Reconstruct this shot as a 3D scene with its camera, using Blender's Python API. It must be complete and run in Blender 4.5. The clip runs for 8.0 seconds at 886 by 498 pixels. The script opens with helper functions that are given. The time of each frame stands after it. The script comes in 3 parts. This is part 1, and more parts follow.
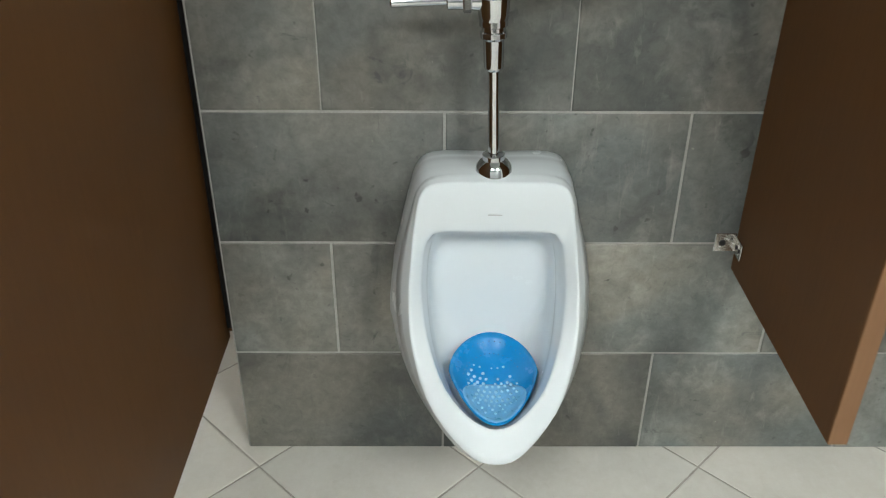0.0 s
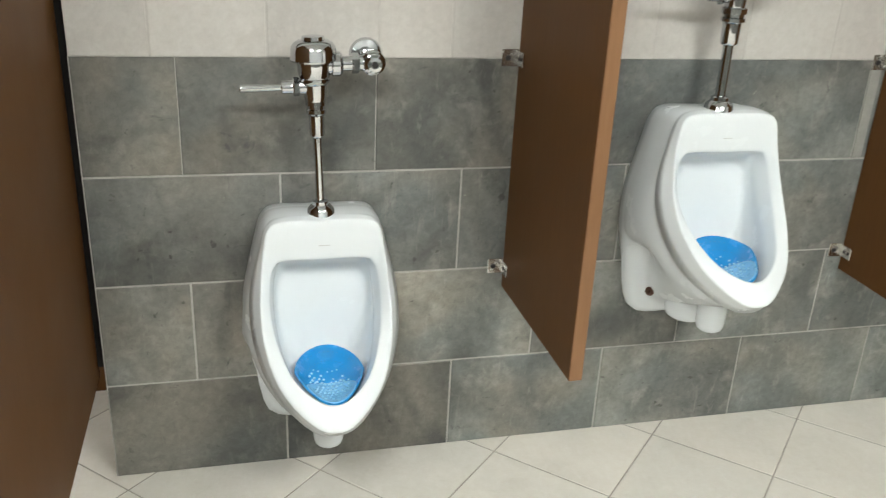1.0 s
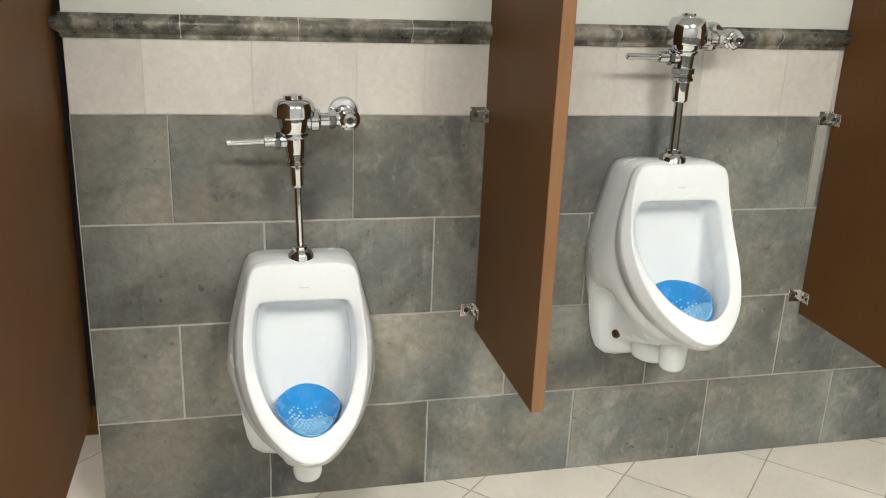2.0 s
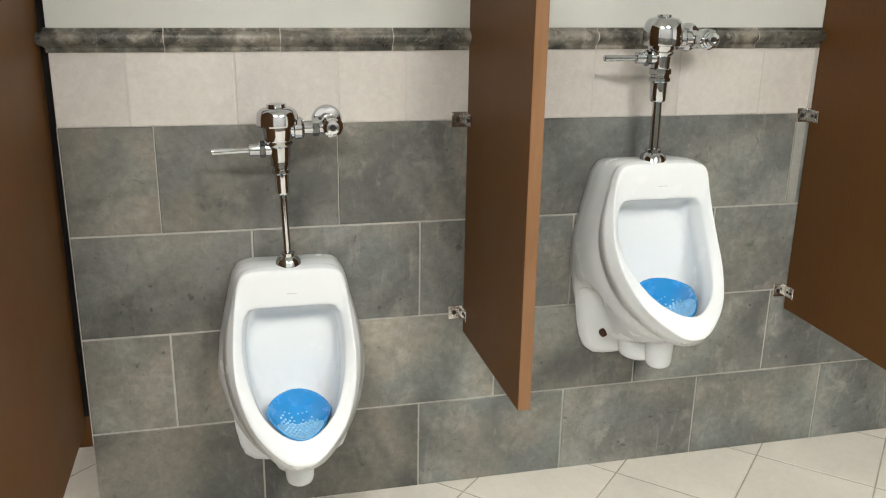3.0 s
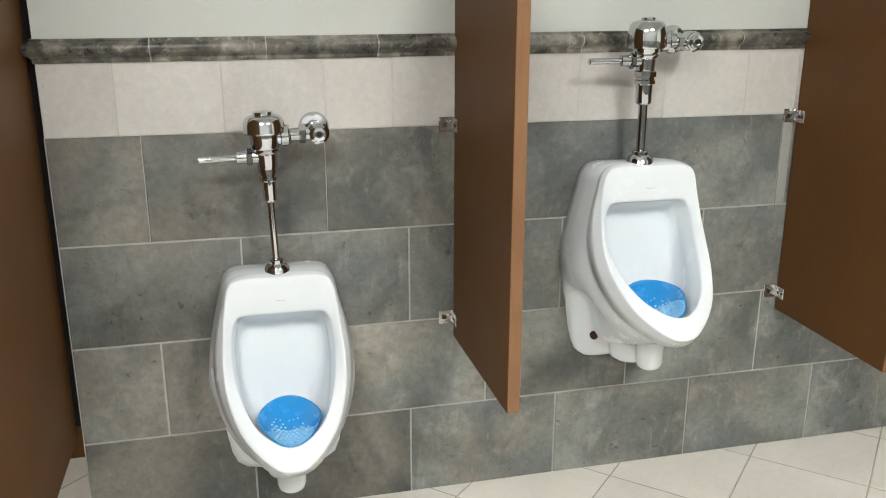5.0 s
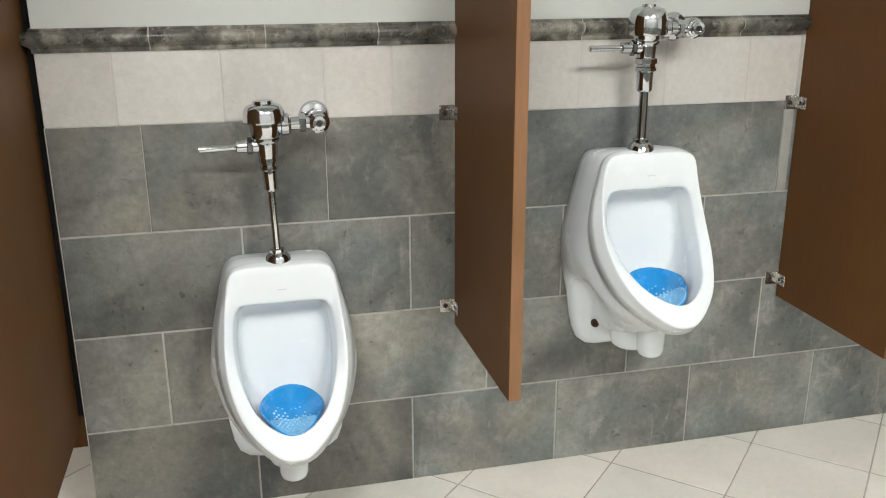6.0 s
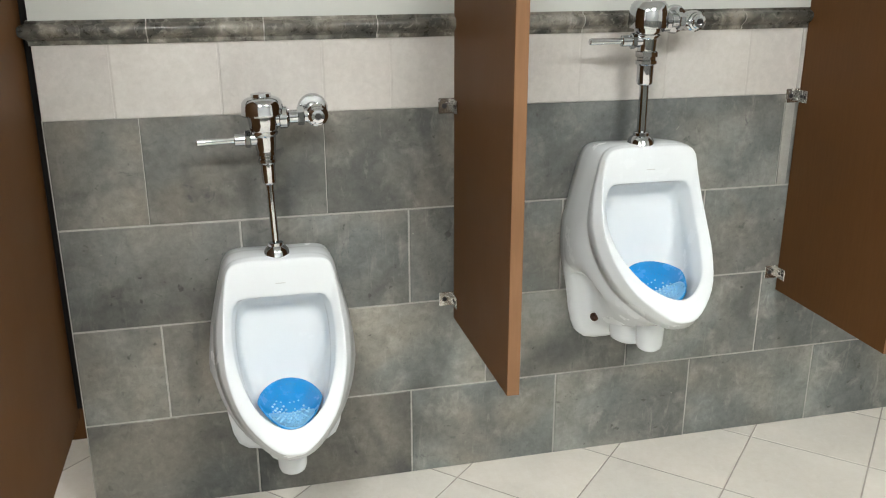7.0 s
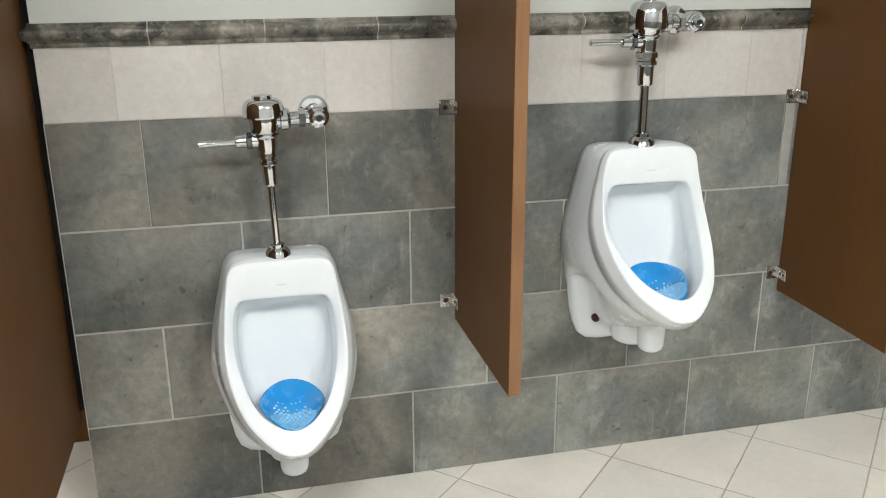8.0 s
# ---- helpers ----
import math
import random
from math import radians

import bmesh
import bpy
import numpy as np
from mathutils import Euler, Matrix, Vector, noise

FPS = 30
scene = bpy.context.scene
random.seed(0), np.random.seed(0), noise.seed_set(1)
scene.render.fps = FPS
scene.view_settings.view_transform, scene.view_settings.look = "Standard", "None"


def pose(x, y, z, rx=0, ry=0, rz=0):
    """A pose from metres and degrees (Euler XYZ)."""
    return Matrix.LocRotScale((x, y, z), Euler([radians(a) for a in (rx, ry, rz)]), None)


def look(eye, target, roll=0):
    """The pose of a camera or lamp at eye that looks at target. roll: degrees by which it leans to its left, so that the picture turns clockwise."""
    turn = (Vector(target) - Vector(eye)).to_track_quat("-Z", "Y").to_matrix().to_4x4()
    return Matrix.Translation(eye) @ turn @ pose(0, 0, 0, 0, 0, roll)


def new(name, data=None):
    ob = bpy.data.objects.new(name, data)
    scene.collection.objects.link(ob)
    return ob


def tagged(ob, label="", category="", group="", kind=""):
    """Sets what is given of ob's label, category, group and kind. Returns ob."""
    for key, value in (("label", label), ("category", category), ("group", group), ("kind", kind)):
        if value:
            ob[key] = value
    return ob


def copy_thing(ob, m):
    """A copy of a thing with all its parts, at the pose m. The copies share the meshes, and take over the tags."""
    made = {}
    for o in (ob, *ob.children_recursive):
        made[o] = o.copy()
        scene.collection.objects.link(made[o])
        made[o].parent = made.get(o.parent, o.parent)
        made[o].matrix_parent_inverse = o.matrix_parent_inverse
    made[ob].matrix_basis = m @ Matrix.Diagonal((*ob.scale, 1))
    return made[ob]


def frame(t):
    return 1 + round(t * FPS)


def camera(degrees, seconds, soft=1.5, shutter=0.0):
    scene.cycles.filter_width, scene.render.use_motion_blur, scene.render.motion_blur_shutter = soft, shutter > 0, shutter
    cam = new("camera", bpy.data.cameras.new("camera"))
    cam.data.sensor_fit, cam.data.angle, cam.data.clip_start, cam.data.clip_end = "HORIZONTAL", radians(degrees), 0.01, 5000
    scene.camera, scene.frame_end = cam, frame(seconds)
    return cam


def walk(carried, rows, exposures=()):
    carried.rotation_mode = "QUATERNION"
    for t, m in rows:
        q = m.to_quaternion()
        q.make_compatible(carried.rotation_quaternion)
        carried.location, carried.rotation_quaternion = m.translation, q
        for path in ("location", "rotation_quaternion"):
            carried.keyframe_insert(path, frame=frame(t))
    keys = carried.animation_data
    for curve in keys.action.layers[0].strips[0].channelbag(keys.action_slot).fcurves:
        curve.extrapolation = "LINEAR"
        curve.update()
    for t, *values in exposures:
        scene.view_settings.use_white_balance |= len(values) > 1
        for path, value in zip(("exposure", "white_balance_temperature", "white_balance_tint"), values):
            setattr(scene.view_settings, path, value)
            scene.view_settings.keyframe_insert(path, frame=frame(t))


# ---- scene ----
from mathutils.bvhtree import BVHTree

cam = camera(54.9, 8.0, 1.1, 0.3)
PATH = [
    (0, (0.421, -1.416, 1.369), (0.431, 0.299, 0.339), 0.3),
    (0.2, (0.397, -1.554, 1.375), (0.433, 0.201, 0.417), 0.7),
    (0.3, (0.367, -1.606, 1.38), (0.47, 0.162, 0.45), 1.0),
    (0.5, (0.326, -1.716, 1.389), (0.534, 0.078, 0.531), 1.2),
    (0.7, (0.303, -1.812, 1.414), (0.664, -0.028, 0.586), 2.2),
    (0.9, (0.322, -1.905, 1.405), (0.769, -0.115, 0.63), 2.6),
    (1, (0.33, -1.939, 1.406), (0.794, -0.146, 0.651), 2.8),
    (1.2, (0.351, -1.999, 1.406), (0.844, -0.191, 0.705), 2.9),
    (1.5, (0.372, -2.069, 1.401), (0.844, -0.226, 0.785), 2.6),
    (1.7, (0.373, -2.089, 1.4), (0.836, -0.24, 0.794), 2.6),
    (2.8, (0.393, -2.136, 1.395), (0.852, -0.28, 0.808), 1.1),
    (3, (0.4, -2.146, 1.391), (0.862, -0.289, 0.811), 0.9),
    (3.5, (0.409, -2.147, 1.392), (0.862, -0.286, 0.818), 0.6),
    (4, (0.421, -2.149, 1.393), (0.879, -0.288, 0.82), 0.4),
    (4.5, (0.426, -2.161, 1.387), (0.889, -0.297, 0.832), 0.2),
    (6, (0.428, -2.161, 1.385), (0.886, -0.305, 0.797), -0.2),
    (6.5, (0.431, -2.158, 1.388), (0.894, -0.305, 0.794), -0.1),
    (7, (0.435, -2.155, 1.391), (0.889, -0.305, 0.782), -0.1),
    (7.5, (0.435, -2.161, 1.384), (0.889, -0.308, 0.782), -0.2),
    (8, (0.435, -2.16, 1.387), (0.886, -0.307, 0.785), -0.3),
]
walk(cam, [(t, look(eye, target, roll)) for t, eye, target, roll in PATH],
     exposures=[(0.0, -0.36, 6250, 4), (0.5, -0.24, 6250, 2), (1.0, -0.04, 6550, 6), (1.5, 0.0, 6950, 10), (3.5, 0.0, 6750, 10), (4.5, 0.0, 6600, 9), (6.0, 0.0, 6500, 9), (8.0, 0.0, 6500, 9)])

# ---------------- light ----------------
world = bpy.data.worlds.new("world")
scene.world = world
world.use_nodes = True
world.node_tree.nodes["Background"].inputs["Color"].default_value = (0.8, 0.85, 0.9, 1)
world.node_tree.nodes["Background"].inputs["Strength"].default_value = 0.05
LAMP_POWER = 57.8

# ---------------- plan (metres) ----------------
ROWS_Z = (0.0, 0.265, 0.5315, 0.8005, 1.0705)      # slate courses on the wet wall
BAND_TOP, RAIL_TOP = 1.248, 1.304
TILE_W, GROUT = 0.439, 0.005
CEILING = 2.6
EAST, WEST, SOUTH, BACK = 3.4, -1.7, -3.3, 0.435
PANEL_X, PANEL2_X, PANEL_T, PANEL_D, PANEL_Z0, PANEL_Z1 = 0.993, 2.017, 0.030, 0.489, 0.478, 1.54


# ---------------- materials ----------------
def material(name):
    m = bpy.data.materials.new(name)
    m.use_nodes = True
    return m, m.node_tree.nodes, m.node_tree.links, m.node_tree.nodes["Principled BSDF"]


def coords(nodes, links, scale=1.0, per_object=True):
    """Object coordinates, shifted by a random amount for every piece."""
    tc = nodes.new("ShaderNodeTexCoord")
    vec = nodes.new("ShaderNodeVectorMath")
    vec.operation = "MULTIPLY_ADD"
    links.new(tc.outputs["Object"], vec.inputs[0])
    vec.inputs[1].default_value = (scale, scale, scale)
    if per_object:
        info = nodes.new("ShaderNodeObjectInfo")
        mul = nodes.new("ShaderNodeVectorMath")
        mul.operation = "SCALE"
        mul.inputs[0].default_value = (37.0, 91.0, 53.0)
        links.new(info.outputs["Random"], mul.inputs["Scale"])
        links.new(mul.outputs[0], vec.inputs[2])
    return vec.outputs[0]


def tex_noise(nodes, links, vec, scale, detail=4.0, rough=0.55, distort=0.0):
    n = nodes.new("ShaderNodeTexNoise")
    n.inputs["Scale"].default_value = scale
    n.inputs["Detail"].default_value = detail
    n.inputs["Roughness"].default_value = rough
    n.inputs["Distortion"].default_value = distort
    links.new(vec, n.inputs["Vector"])
    return n.outputs["Fac"]


def ramp(nodes, links, fac, stops):
    r = nodes.new("ShaderNodeValToRGB")
    el = r.color_ramp.elements
    while len(el) < len(stops):
        el.new(0.5)
    for e, (p, c) in zip(el, stops):
        e.position, e.color = p, (*c, 1) if len(c) == 3 else c
    links.new(fac, r.inputs["Fac"])
    return r.outputs["Color"]


def mix(nodes, links, fac, a, b, mode="MIX"):
    m = nodes.new("ShaderNodeMix")
    m.data_type, m.blend_type = "RGBA", mode
    for sock, v in ((m.inputs[0], fac), (m.inputs[6], a), (m.inputs[7], b)):
        if isinstance(v, (int, float)):
            sock.default_value = v
        elif isinstance(v, tuple):
            sock.default_value = (*v, 1)
        else:
            links.new(v, sock)
    return m.outputs[2]


def bump(nodes, links, height, bsdf, strength=0.2, distance=0.002):
    b = nodes.new("ShaderNodeBump")
    b.inputs["Strength"].default_value, b.inputs["Distance"].default_value = strength, distance
    links.new(height, b.inputs["Height"])
    links.new(b.outputs["Normal"], bsdf.inputs["Normal"])


def g(v):
    return (v, v, v)


def slate_material(name, dark, cool, warm, light, patch=1.0, rough=0.42, spread=0.14, grit=0.38, stain=1.0, depth=0.85, toned=False):
    """Glazed porcelain with a clouded slate print. toned: a brightness and warmth set per tile come with its object
    colour.
    """
    m, n, l, p = material(name)
    v = coords(n, l)
    broad = tex_noise(n, l, v, 2.3 * patch, 2, 0.45, 0.9)
    big = tex_noise(n, l, v, 4.2 * patch, 3, 0.5, 0.6)
    mid = tex_noise(n, l, v, 11 * patch, 6, 0.62, 0.4)
    hue = tex_noise(n, l, v, 3.4 * patch, 2, 0.5, 0.4)
    fine = tex_noise(n, l, v, 48, 8, 0.72, 0.3)
    info = n.new("ShaderNodeObjectInfo")
    own = n.new("ShaderNodeSeparateColor")
    l.new(info.outputs["Color"], own.inputs[0])
    shift = n.new("ShaderNodeMath")
    shift.operation = "MULTIPLY_ADD"
    l.new(own.outputs[1] if toned else info.outputs["Random"], shift.inputs[0])
    shift.inputs[1].default_value, shift.inputs[2].default_value = (0.4, -0.2) if toned else (0.26, -0.13)
    tone = n.new("ShaderNodeMath")
    l.new(hue, tone.inputs[0])
    l.new(shift.outputs[0], tone.inputs[1])
    body = mix(n, l, ramp(n, l, tone.outputs[0], ((0.38, g(0)), (0.62, g(1)))), cool, warm)
    body = mix(n, l, ramp(n, l, broad, ((0.36, g(depth * 0.75)), (0.60, g(0)))), body, dark)
    body = mix(n, l, ramp(n, l, big, ((0.34, g(depth)), (0.52, g(0)))), body, dark)
    body = mix(n, l, ramp(n, l, broad, ((0.50, g(0)), (0.72, g(0.30)))), body, light)
    body = mix(n, l, ramp(n, l, mid, ((0.54, g(0)), (0.80, g(0.6)))), body, light)
    smudge = tex_noise(n, l, v, 19, 4, 0.6, 1.2)
    body = mix(n, l, ramp(n, l, smudge, ((0.26, g(0.8 * stain)), (0.36, g(0)))), body, dark)
    st = n.new("ShaderNodeMapping")
    st.inputs["Rotation"].default_value = (0, 0.5, 0)
    st.inputs["Scale"].default_value = (26, 10, 6)
    l.new(v, st.inputs["Vector"])
    streak = tex_noise(n, l, st.outputs[0], 1.4, 5, 0.7, 0.8)
    body = mix(n, l, ramp(n, l, streak, ((0.58, g(0)), (0.78, g(0.45)))), body, light)
    body = mix(n, l, ramp(n, l, streak, ((0.24, g(0.5)), (0.38, g(0)))), body, dark)
    spots = tex_noise(n, l, v, 42, 2, 0.5, 0.3)
    speck = mix(n, l, 1.0, ramp(n, l, spots, ((0.25, g(1)), (0.31, g(0)))), ramp(n, l, big, ((0.42, g(1)), (0.60, g(0)))), "MULTIPLY")
    body = mix(n, l, mix(n, l, 1.0, speck, g(0.75 * stain), "MULTIPLY"), body, (dark[0] * 0.6, dark[1] * 0.55, dark[2] * 0.5))
    chips = tex_noise(n, l, v, 75, 2, 0.5, 0.6)
    body = mix(n, l, ramp(n, l, chips, ((0.755, g(0)), (0.79, g(0.7 * stain)))), body, light)
    body = mix(n, l, grit, body, ramp(n, l, fine, ((0.3, g(0.2)), (0.7, g(0.8)))), "OVERLAY")
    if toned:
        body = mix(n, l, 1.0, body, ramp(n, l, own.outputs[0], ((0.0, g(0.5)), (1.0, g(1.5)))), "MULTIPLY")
    else:
        body = mix(n, l, 1.0, body, ramp(n, l, info.outputs["Random"], ((0.0, g(1 - spread)), (1.0, g(1 + spread)))), "MULTIPLY")
    l.new(body, p.inputs["Base Color"])
    l.new(ramp(n, l, mid, ((0.2, g(rough - 0.1)), (0.8, g(rough + 0.12)))), p.inputs["Roughness"])
    bump(n, l, mix(n, l, 0.35, mid, fine), p, 0.3, 0.0028)
    return m


SLATE = slate_material("slate_tile", (0.072, 0.078, 0.075), (0.182, 0.197, 0.188), (0.232, 0.217, 0.183), (0.335, 0.325, 0.290), toned=True)
RAIL_TILE = slate_material("rail_tile", (0.018, 0.018, 0.015), (0.105, 0.107, 0.092), (0.150, 0.137, 0.112), (0.42, 0.405, 0.36), 4.2, 0.3, 0.36, depth=0.95)
CREAM = slate_material("cream_tile", (0.46, 0.435, 0.41), (0.53, 0.515, 0.485), (0.545, 0.522, 0.486), (0.59, 0.57, 0.54), 0.8, 0.45, 0.018, 0.15, 0.25, depth=0.6)
FLOOR_TILE = slate_material("floor_tile", (0.58, 0.555, 0.50), (0.69, 0.665, 0.61), (0.725, 0.685, 0.62), (0.78, 0.75, 0.695), 0.8, 0.38, 0.05, 0.15, 0.12, depth=0.45)


def plain(name, color, rough, metal=0.0, var=0.12, scale=14.0, bumps=0.1, coat=0.0, dist=0.001):
    m, n, l, p = material(name)
    v = coords(n, l)
    a = tex_noise(n, l, v, scale, 5, 0.6)
    b = tex_noise(n, l, v, scale * 7, 3, 0.6)
    f = mix(n, l, 0.4, ramp(n, l, a, ((0.3, g(1 - var)), (0.7, g(1 + var)))), ramp(n, l, b, ((0.3, g(1 - var)), (0.7, g(1 + var)))))
    l.new(mix(n, l, 1.0, color, f, "MULTIPLY"), p.inputs["Base Color"])
    p.inputs["Metallic"].default_value = metal
    p.inputs["Coat Weight"].default_value = coat
    p.inputs["Coat Roughness"].default_value = 0.05
    l.new(ramp(n, l, a, ((0.3, g(max(rough - 0.04, 0.02))), (0.7, g(rough + 0.05)))), p.inputs["Roughness"])
    if bumps:
        bump(n, l, b, p, bumps, dist)
    return m


def laminate(name, a, b, rough):
    """Brown melamine with a faint upright grain."""
    m, n, l, p = material(name)
    tc = n.new("ShaderNodeTexCoord")
    mp = n.new("ShaderNodeMapping")
    mp.inputs["Scale"].default_value = (60, 60, 5)
    l.new(tc.outputs["Object"], mp.inputs["Vector"])
    grain = tex_noise(n, l, mp.outputs[0], 2.0, 6, 0.65)
    cloud = tex_noise(n, l, tc.outputs["Object"], 3.0, 3, 0.5)
    f = mix(n, l, 0.45, ramp(n, l, grain, ((0.3, g(0)), (0.7, g(1)))), ramp(n, l, cloud, ((0.35, g(0)), (0.65, g(1)))))
    l.new(mix(n, l, f, a, b), p.inputs["Base Color"])
    l.new(ramp(n, l, cloud, ((0.3, g(rough - 0.04)), (0.7, g(rough + 0.06)))), p.inputs["Roughness"])
    p.inputs["Specular IOR Level"].default_value = 0.16
    bump(n, l, grain, p, 0.12, 0.0006)
    return m


GROUT_WALL = plain("wall_grout", (0.41, 0.40, 0.37), 0.85, var=0.2, scale=30, bumps=0.4)
CAULK = plain("grey_caulk", (0.30, 0.30, 0.275), 0.7, var=0.15, scale=30, bumps=0.3)
GROUT_CREAM = plain("cream_grout", (0.50, 0.48, 0.45), 0.85, var=0.1, scale=30, bumps=0.3)
GROUT_FLOOR = plain("floor_grout", (0.39, 0.365, 0.32), 0.9, var=0.25, scale=12, bumps=0.4)
PAINT = plain("wall_paint", (0.50, 0.515, 0.485), 0.6, var=0.03, scale=5, bumps=0.15)
# paler than PAINT, so the unseen side walls bounce fill light
BOUNCE_PAINT = plain("bounce_paint", (0.74, 0.74, 0.71), 0.6, var=0.03, scale=5, bumps=0.15)
# for the unseen south wall, so the chrome reflects something dark
REFLECTION_GREY = plain("reflection_grey", (0.33, 0.335, 0.33), 0.6, var=0.03, scale=5, bumps=0.15)
CEILING_PAINT = plain("ceiling_paint", (0.80, 0.80, 0.78), 0.9, var=0.04, scale=9)
DARK = plain("strip_black", (0.006, 0.005, 0.0055), 0.9, var=0.2)
LAMINATE = laminate("brown_laminate", (0.089, 0.0385, 0.0115), (0.115, 0.0525, 0.0172), 0.46)
EDGE_BAND = laminate("edge_band", (0.175, 0.090, 0.044), (0.225, 0.120, 0.062), 0.42)
PORCELAIN = plain("porcelain", (0.725, 0.766, 0.79), 0.24, var=0.012, scale=6, bumps=0.0)
PORCELAIN.node_tree.nodes["Principled BSDF"].inputs["Specular IOR Level"].default_value = 0.22
CHROME = plain("chrome", (0.56, 0.575, 0.59), 0.06, 1.0, var=0.05, scale=60, bumps=0.0)
STEEL = plain("bracket_steel", (0.60, 0.59, 0.57), 0.24, 1.0, var=0.12, scale=60, bumps=0.1)
BLACK = plain("black_hole", (0.012, 0.010, 0.010), 0.5, var=0.2, scale=80)
RUST = plain("rusty_bolt", (0.07, 0.03, 0.018), 0.5, 0.4, var=0.3, scale=120)
BLUE = plain("blue_plastic", (0.008, 0.245, 0.60), 0.25, var=0.10, scale=30, bumps=0.15, coat=0.3)
PALE_BLUE = plain("pale_blue_plastic", (0.17, 0.46, 0.75), 0.3, var=0.18, scale=60, bumps=0.3, coat=0.3)
NUB = plain("nub_plastic", (0.33, 0.60, 0.80), 0.25, var=0.1, scale=90, bumps=0.0, coat=0.3)
DEEP_BLUE = plain("hole_blue", (0.006, 0.10, 0.32), 0.5, var=0.1, scale=90, bumps=0.0)
LOGO_GREY = plain("print_grey", (0.52, 0.53, 0.54), 0.3, var=0.05)
WHITE_METAL = plain("white_metal", (0.7, 0.7, 0.68), 0.4, var=0.03)
GLOW, gn, gl, gp = material("diffuser_glow")
gp.inputs["Base Color"].default_value = (0.9, 0.9, 0.9, 1)
gp.inputs["Emission Color"].default_value = (1.0, 0.995, 0.975, 1)
gp.inputs["Emission Strength"].default_value = LAMP_POWER


# ---------------- mesh helpers ----------------
def mesh_of(bm, name, mat, smooth=False, normals=True):
    if normals:
        bmesh.ops.recalc_face_normals(bm, faces=bm.faces)
    me = bpy.data.meshes.new(name)
    bm.to_mesh(me)
    bm.free()
    if smooth:
        me.polygons.foreach_set("use_smooth", [True] * len(me.polygons))
    if mat:
        me.materials.append(mat)
    return me


def part(name, bm, mat, parent=None, label="", smooth=False, at=(0, 0, 0)):
    ob = new(name, mesh_of(bm, name, mat, smooth))
    ob.location = at
    if parent:
        ob.parent = parent
    if label:
        tagged(ob, label)
    return ob


def thing(name, at, label, category, group="", kind=""):
    ob = new(name)
    ob.empty_display_size = 0.05
    ob.location = at
    return tagged(ob, label, category, group, kind)


def box(x0, y0, z0, x1, y1, z1, bevel=0.0, seg=2, bm=None):
    bm = bm or bmesh.new()
    res = bmesh.ops.create_cube(bm, size=1)
    for v in res["verts"]:
        v.co = Vector(((x0 + x1) / 2 + v.co.x * (x1 - x0), (y0 + y1) / 2 + v.co.y * (y1 - y0), (z0 + z1) / 2 + v.co.z * (z1 - z0)))
    if bevel:
        vs = set(res["verts"])
        bmesh.ops.bevel(bm, geom=[e for e in bm.edges if e.verts[0] in vs and e.verts[1] in vs], offset=bevel, segments=seg, affect="EDGES", profile=0.6)
    return bm


def lathe(profile, at=(0, 0, 0), axis="Z", seg=28, bm=None):
    """Turns (radius, height) pairs round an axis through at; closed at both ends."""
    bm = bm or bmesh.new()
    turn = {"Z": Matrix.Identity(3), "X": Matrix.Rotation(radians(90), 3, "Y"), "-Y": Matrix.Rotation(radians(90), 3, "X")}[axis]
    rings = []
    for r, h in profile:
        ring = []
        for k in range(seg):
            a = 2 * math.pi * k / seg
            ring.append(bm.verts.new(Vector(at) + turn @ Vector((r * math.cos(a), r * math.sin(a), h))))
        rings.append(ring)
    for a, b in zip(rings, rings[1:]):
        for k in range(seg):
            bm.faces.new((a[k], a[(k + 1) % seg], b[(k + 1) % seg], b[k]))
    bm.faces.new(rings[0][::-1])
    bm.faces.new(rings[-1])
    return bm


def catmull(points, n):
    """n samples along half of a smooth loop that mirrors itself at x 0."""
    pts = [Vector(p) for p in points]
    flip = Matrix.Diagonal((-1, 1, 1))
    pts = [flip @ pts[1]] + pts + [flip @ pts[-2]]
    out = []
    for k in range(n):
        u = k / (n - 1) * (len(pts) - 3)
        i = min(int(u), len(pts) - 4)
        t = u - i
        a, b, c, d = pts[i:i + 4]
        out.append(0.5 * ((2 * b) + (c - a) * t + (2 * a - 5 * b + 4 * c - d) * t * t + (3 * b - a - 3 * c + d) * t ** 3))
    return out


def tube(points, radius, seg=8, fine=4):
    """A round bar along a smooth line through the points, its ends tapering off."""
    line = []
    for i in range(len(points) - 1):
        a, b, c, d = points[max(i - 1, 0)], points[i], points[i + 1], points[min(i + 2, len(points) - 1)]
        for k in range(fine):
            t = k / fine
            line.append(0.5 * ((2 * b) + (c - a) * t + (2 * a - 5 * b + 4 * c - d) * t * t + (3 * b - a - 3 * c + d) * t ** 3))
    line.append(points[-1])
    bm = bmesh.new()
    rings = []
    for i, p in enumerate(line):
        way = (line[min(i + 1, len(line) - 1)] - line[max(i - 1, 0)]).normalized()
        turn = way.to_track_quat("Z", "Y")
        size = radius * min(1.0, 0.25 + i / 6, 0.25 + (len(line) - 1 - i) / 6)
        rings.append([bm.verts.new(p + turn @ Vector((size * math.cos(2 * math.pi * k / seg), size * math.sin(2 * math.pi * k / seg), 0))) for k in range(seg)])
    for a, b in zip(rings, rings[1:]):
        for k in range(seg):
            bm.faces.new((a[k], a[(k + 1) % seg], b[(k + 1) % seg], b[k]))
    bm.faces.new(rings[0][::-1])
    bm.faces.new(rings[-1])
    return bm


def smooth_by_angle(ob, degrees):
    me = ob.data
    me.polygons.foreach_set("use_smooth", [True] * len(me.polygons))
    me.set_sharp_from_angle(angle=radians(degrees))


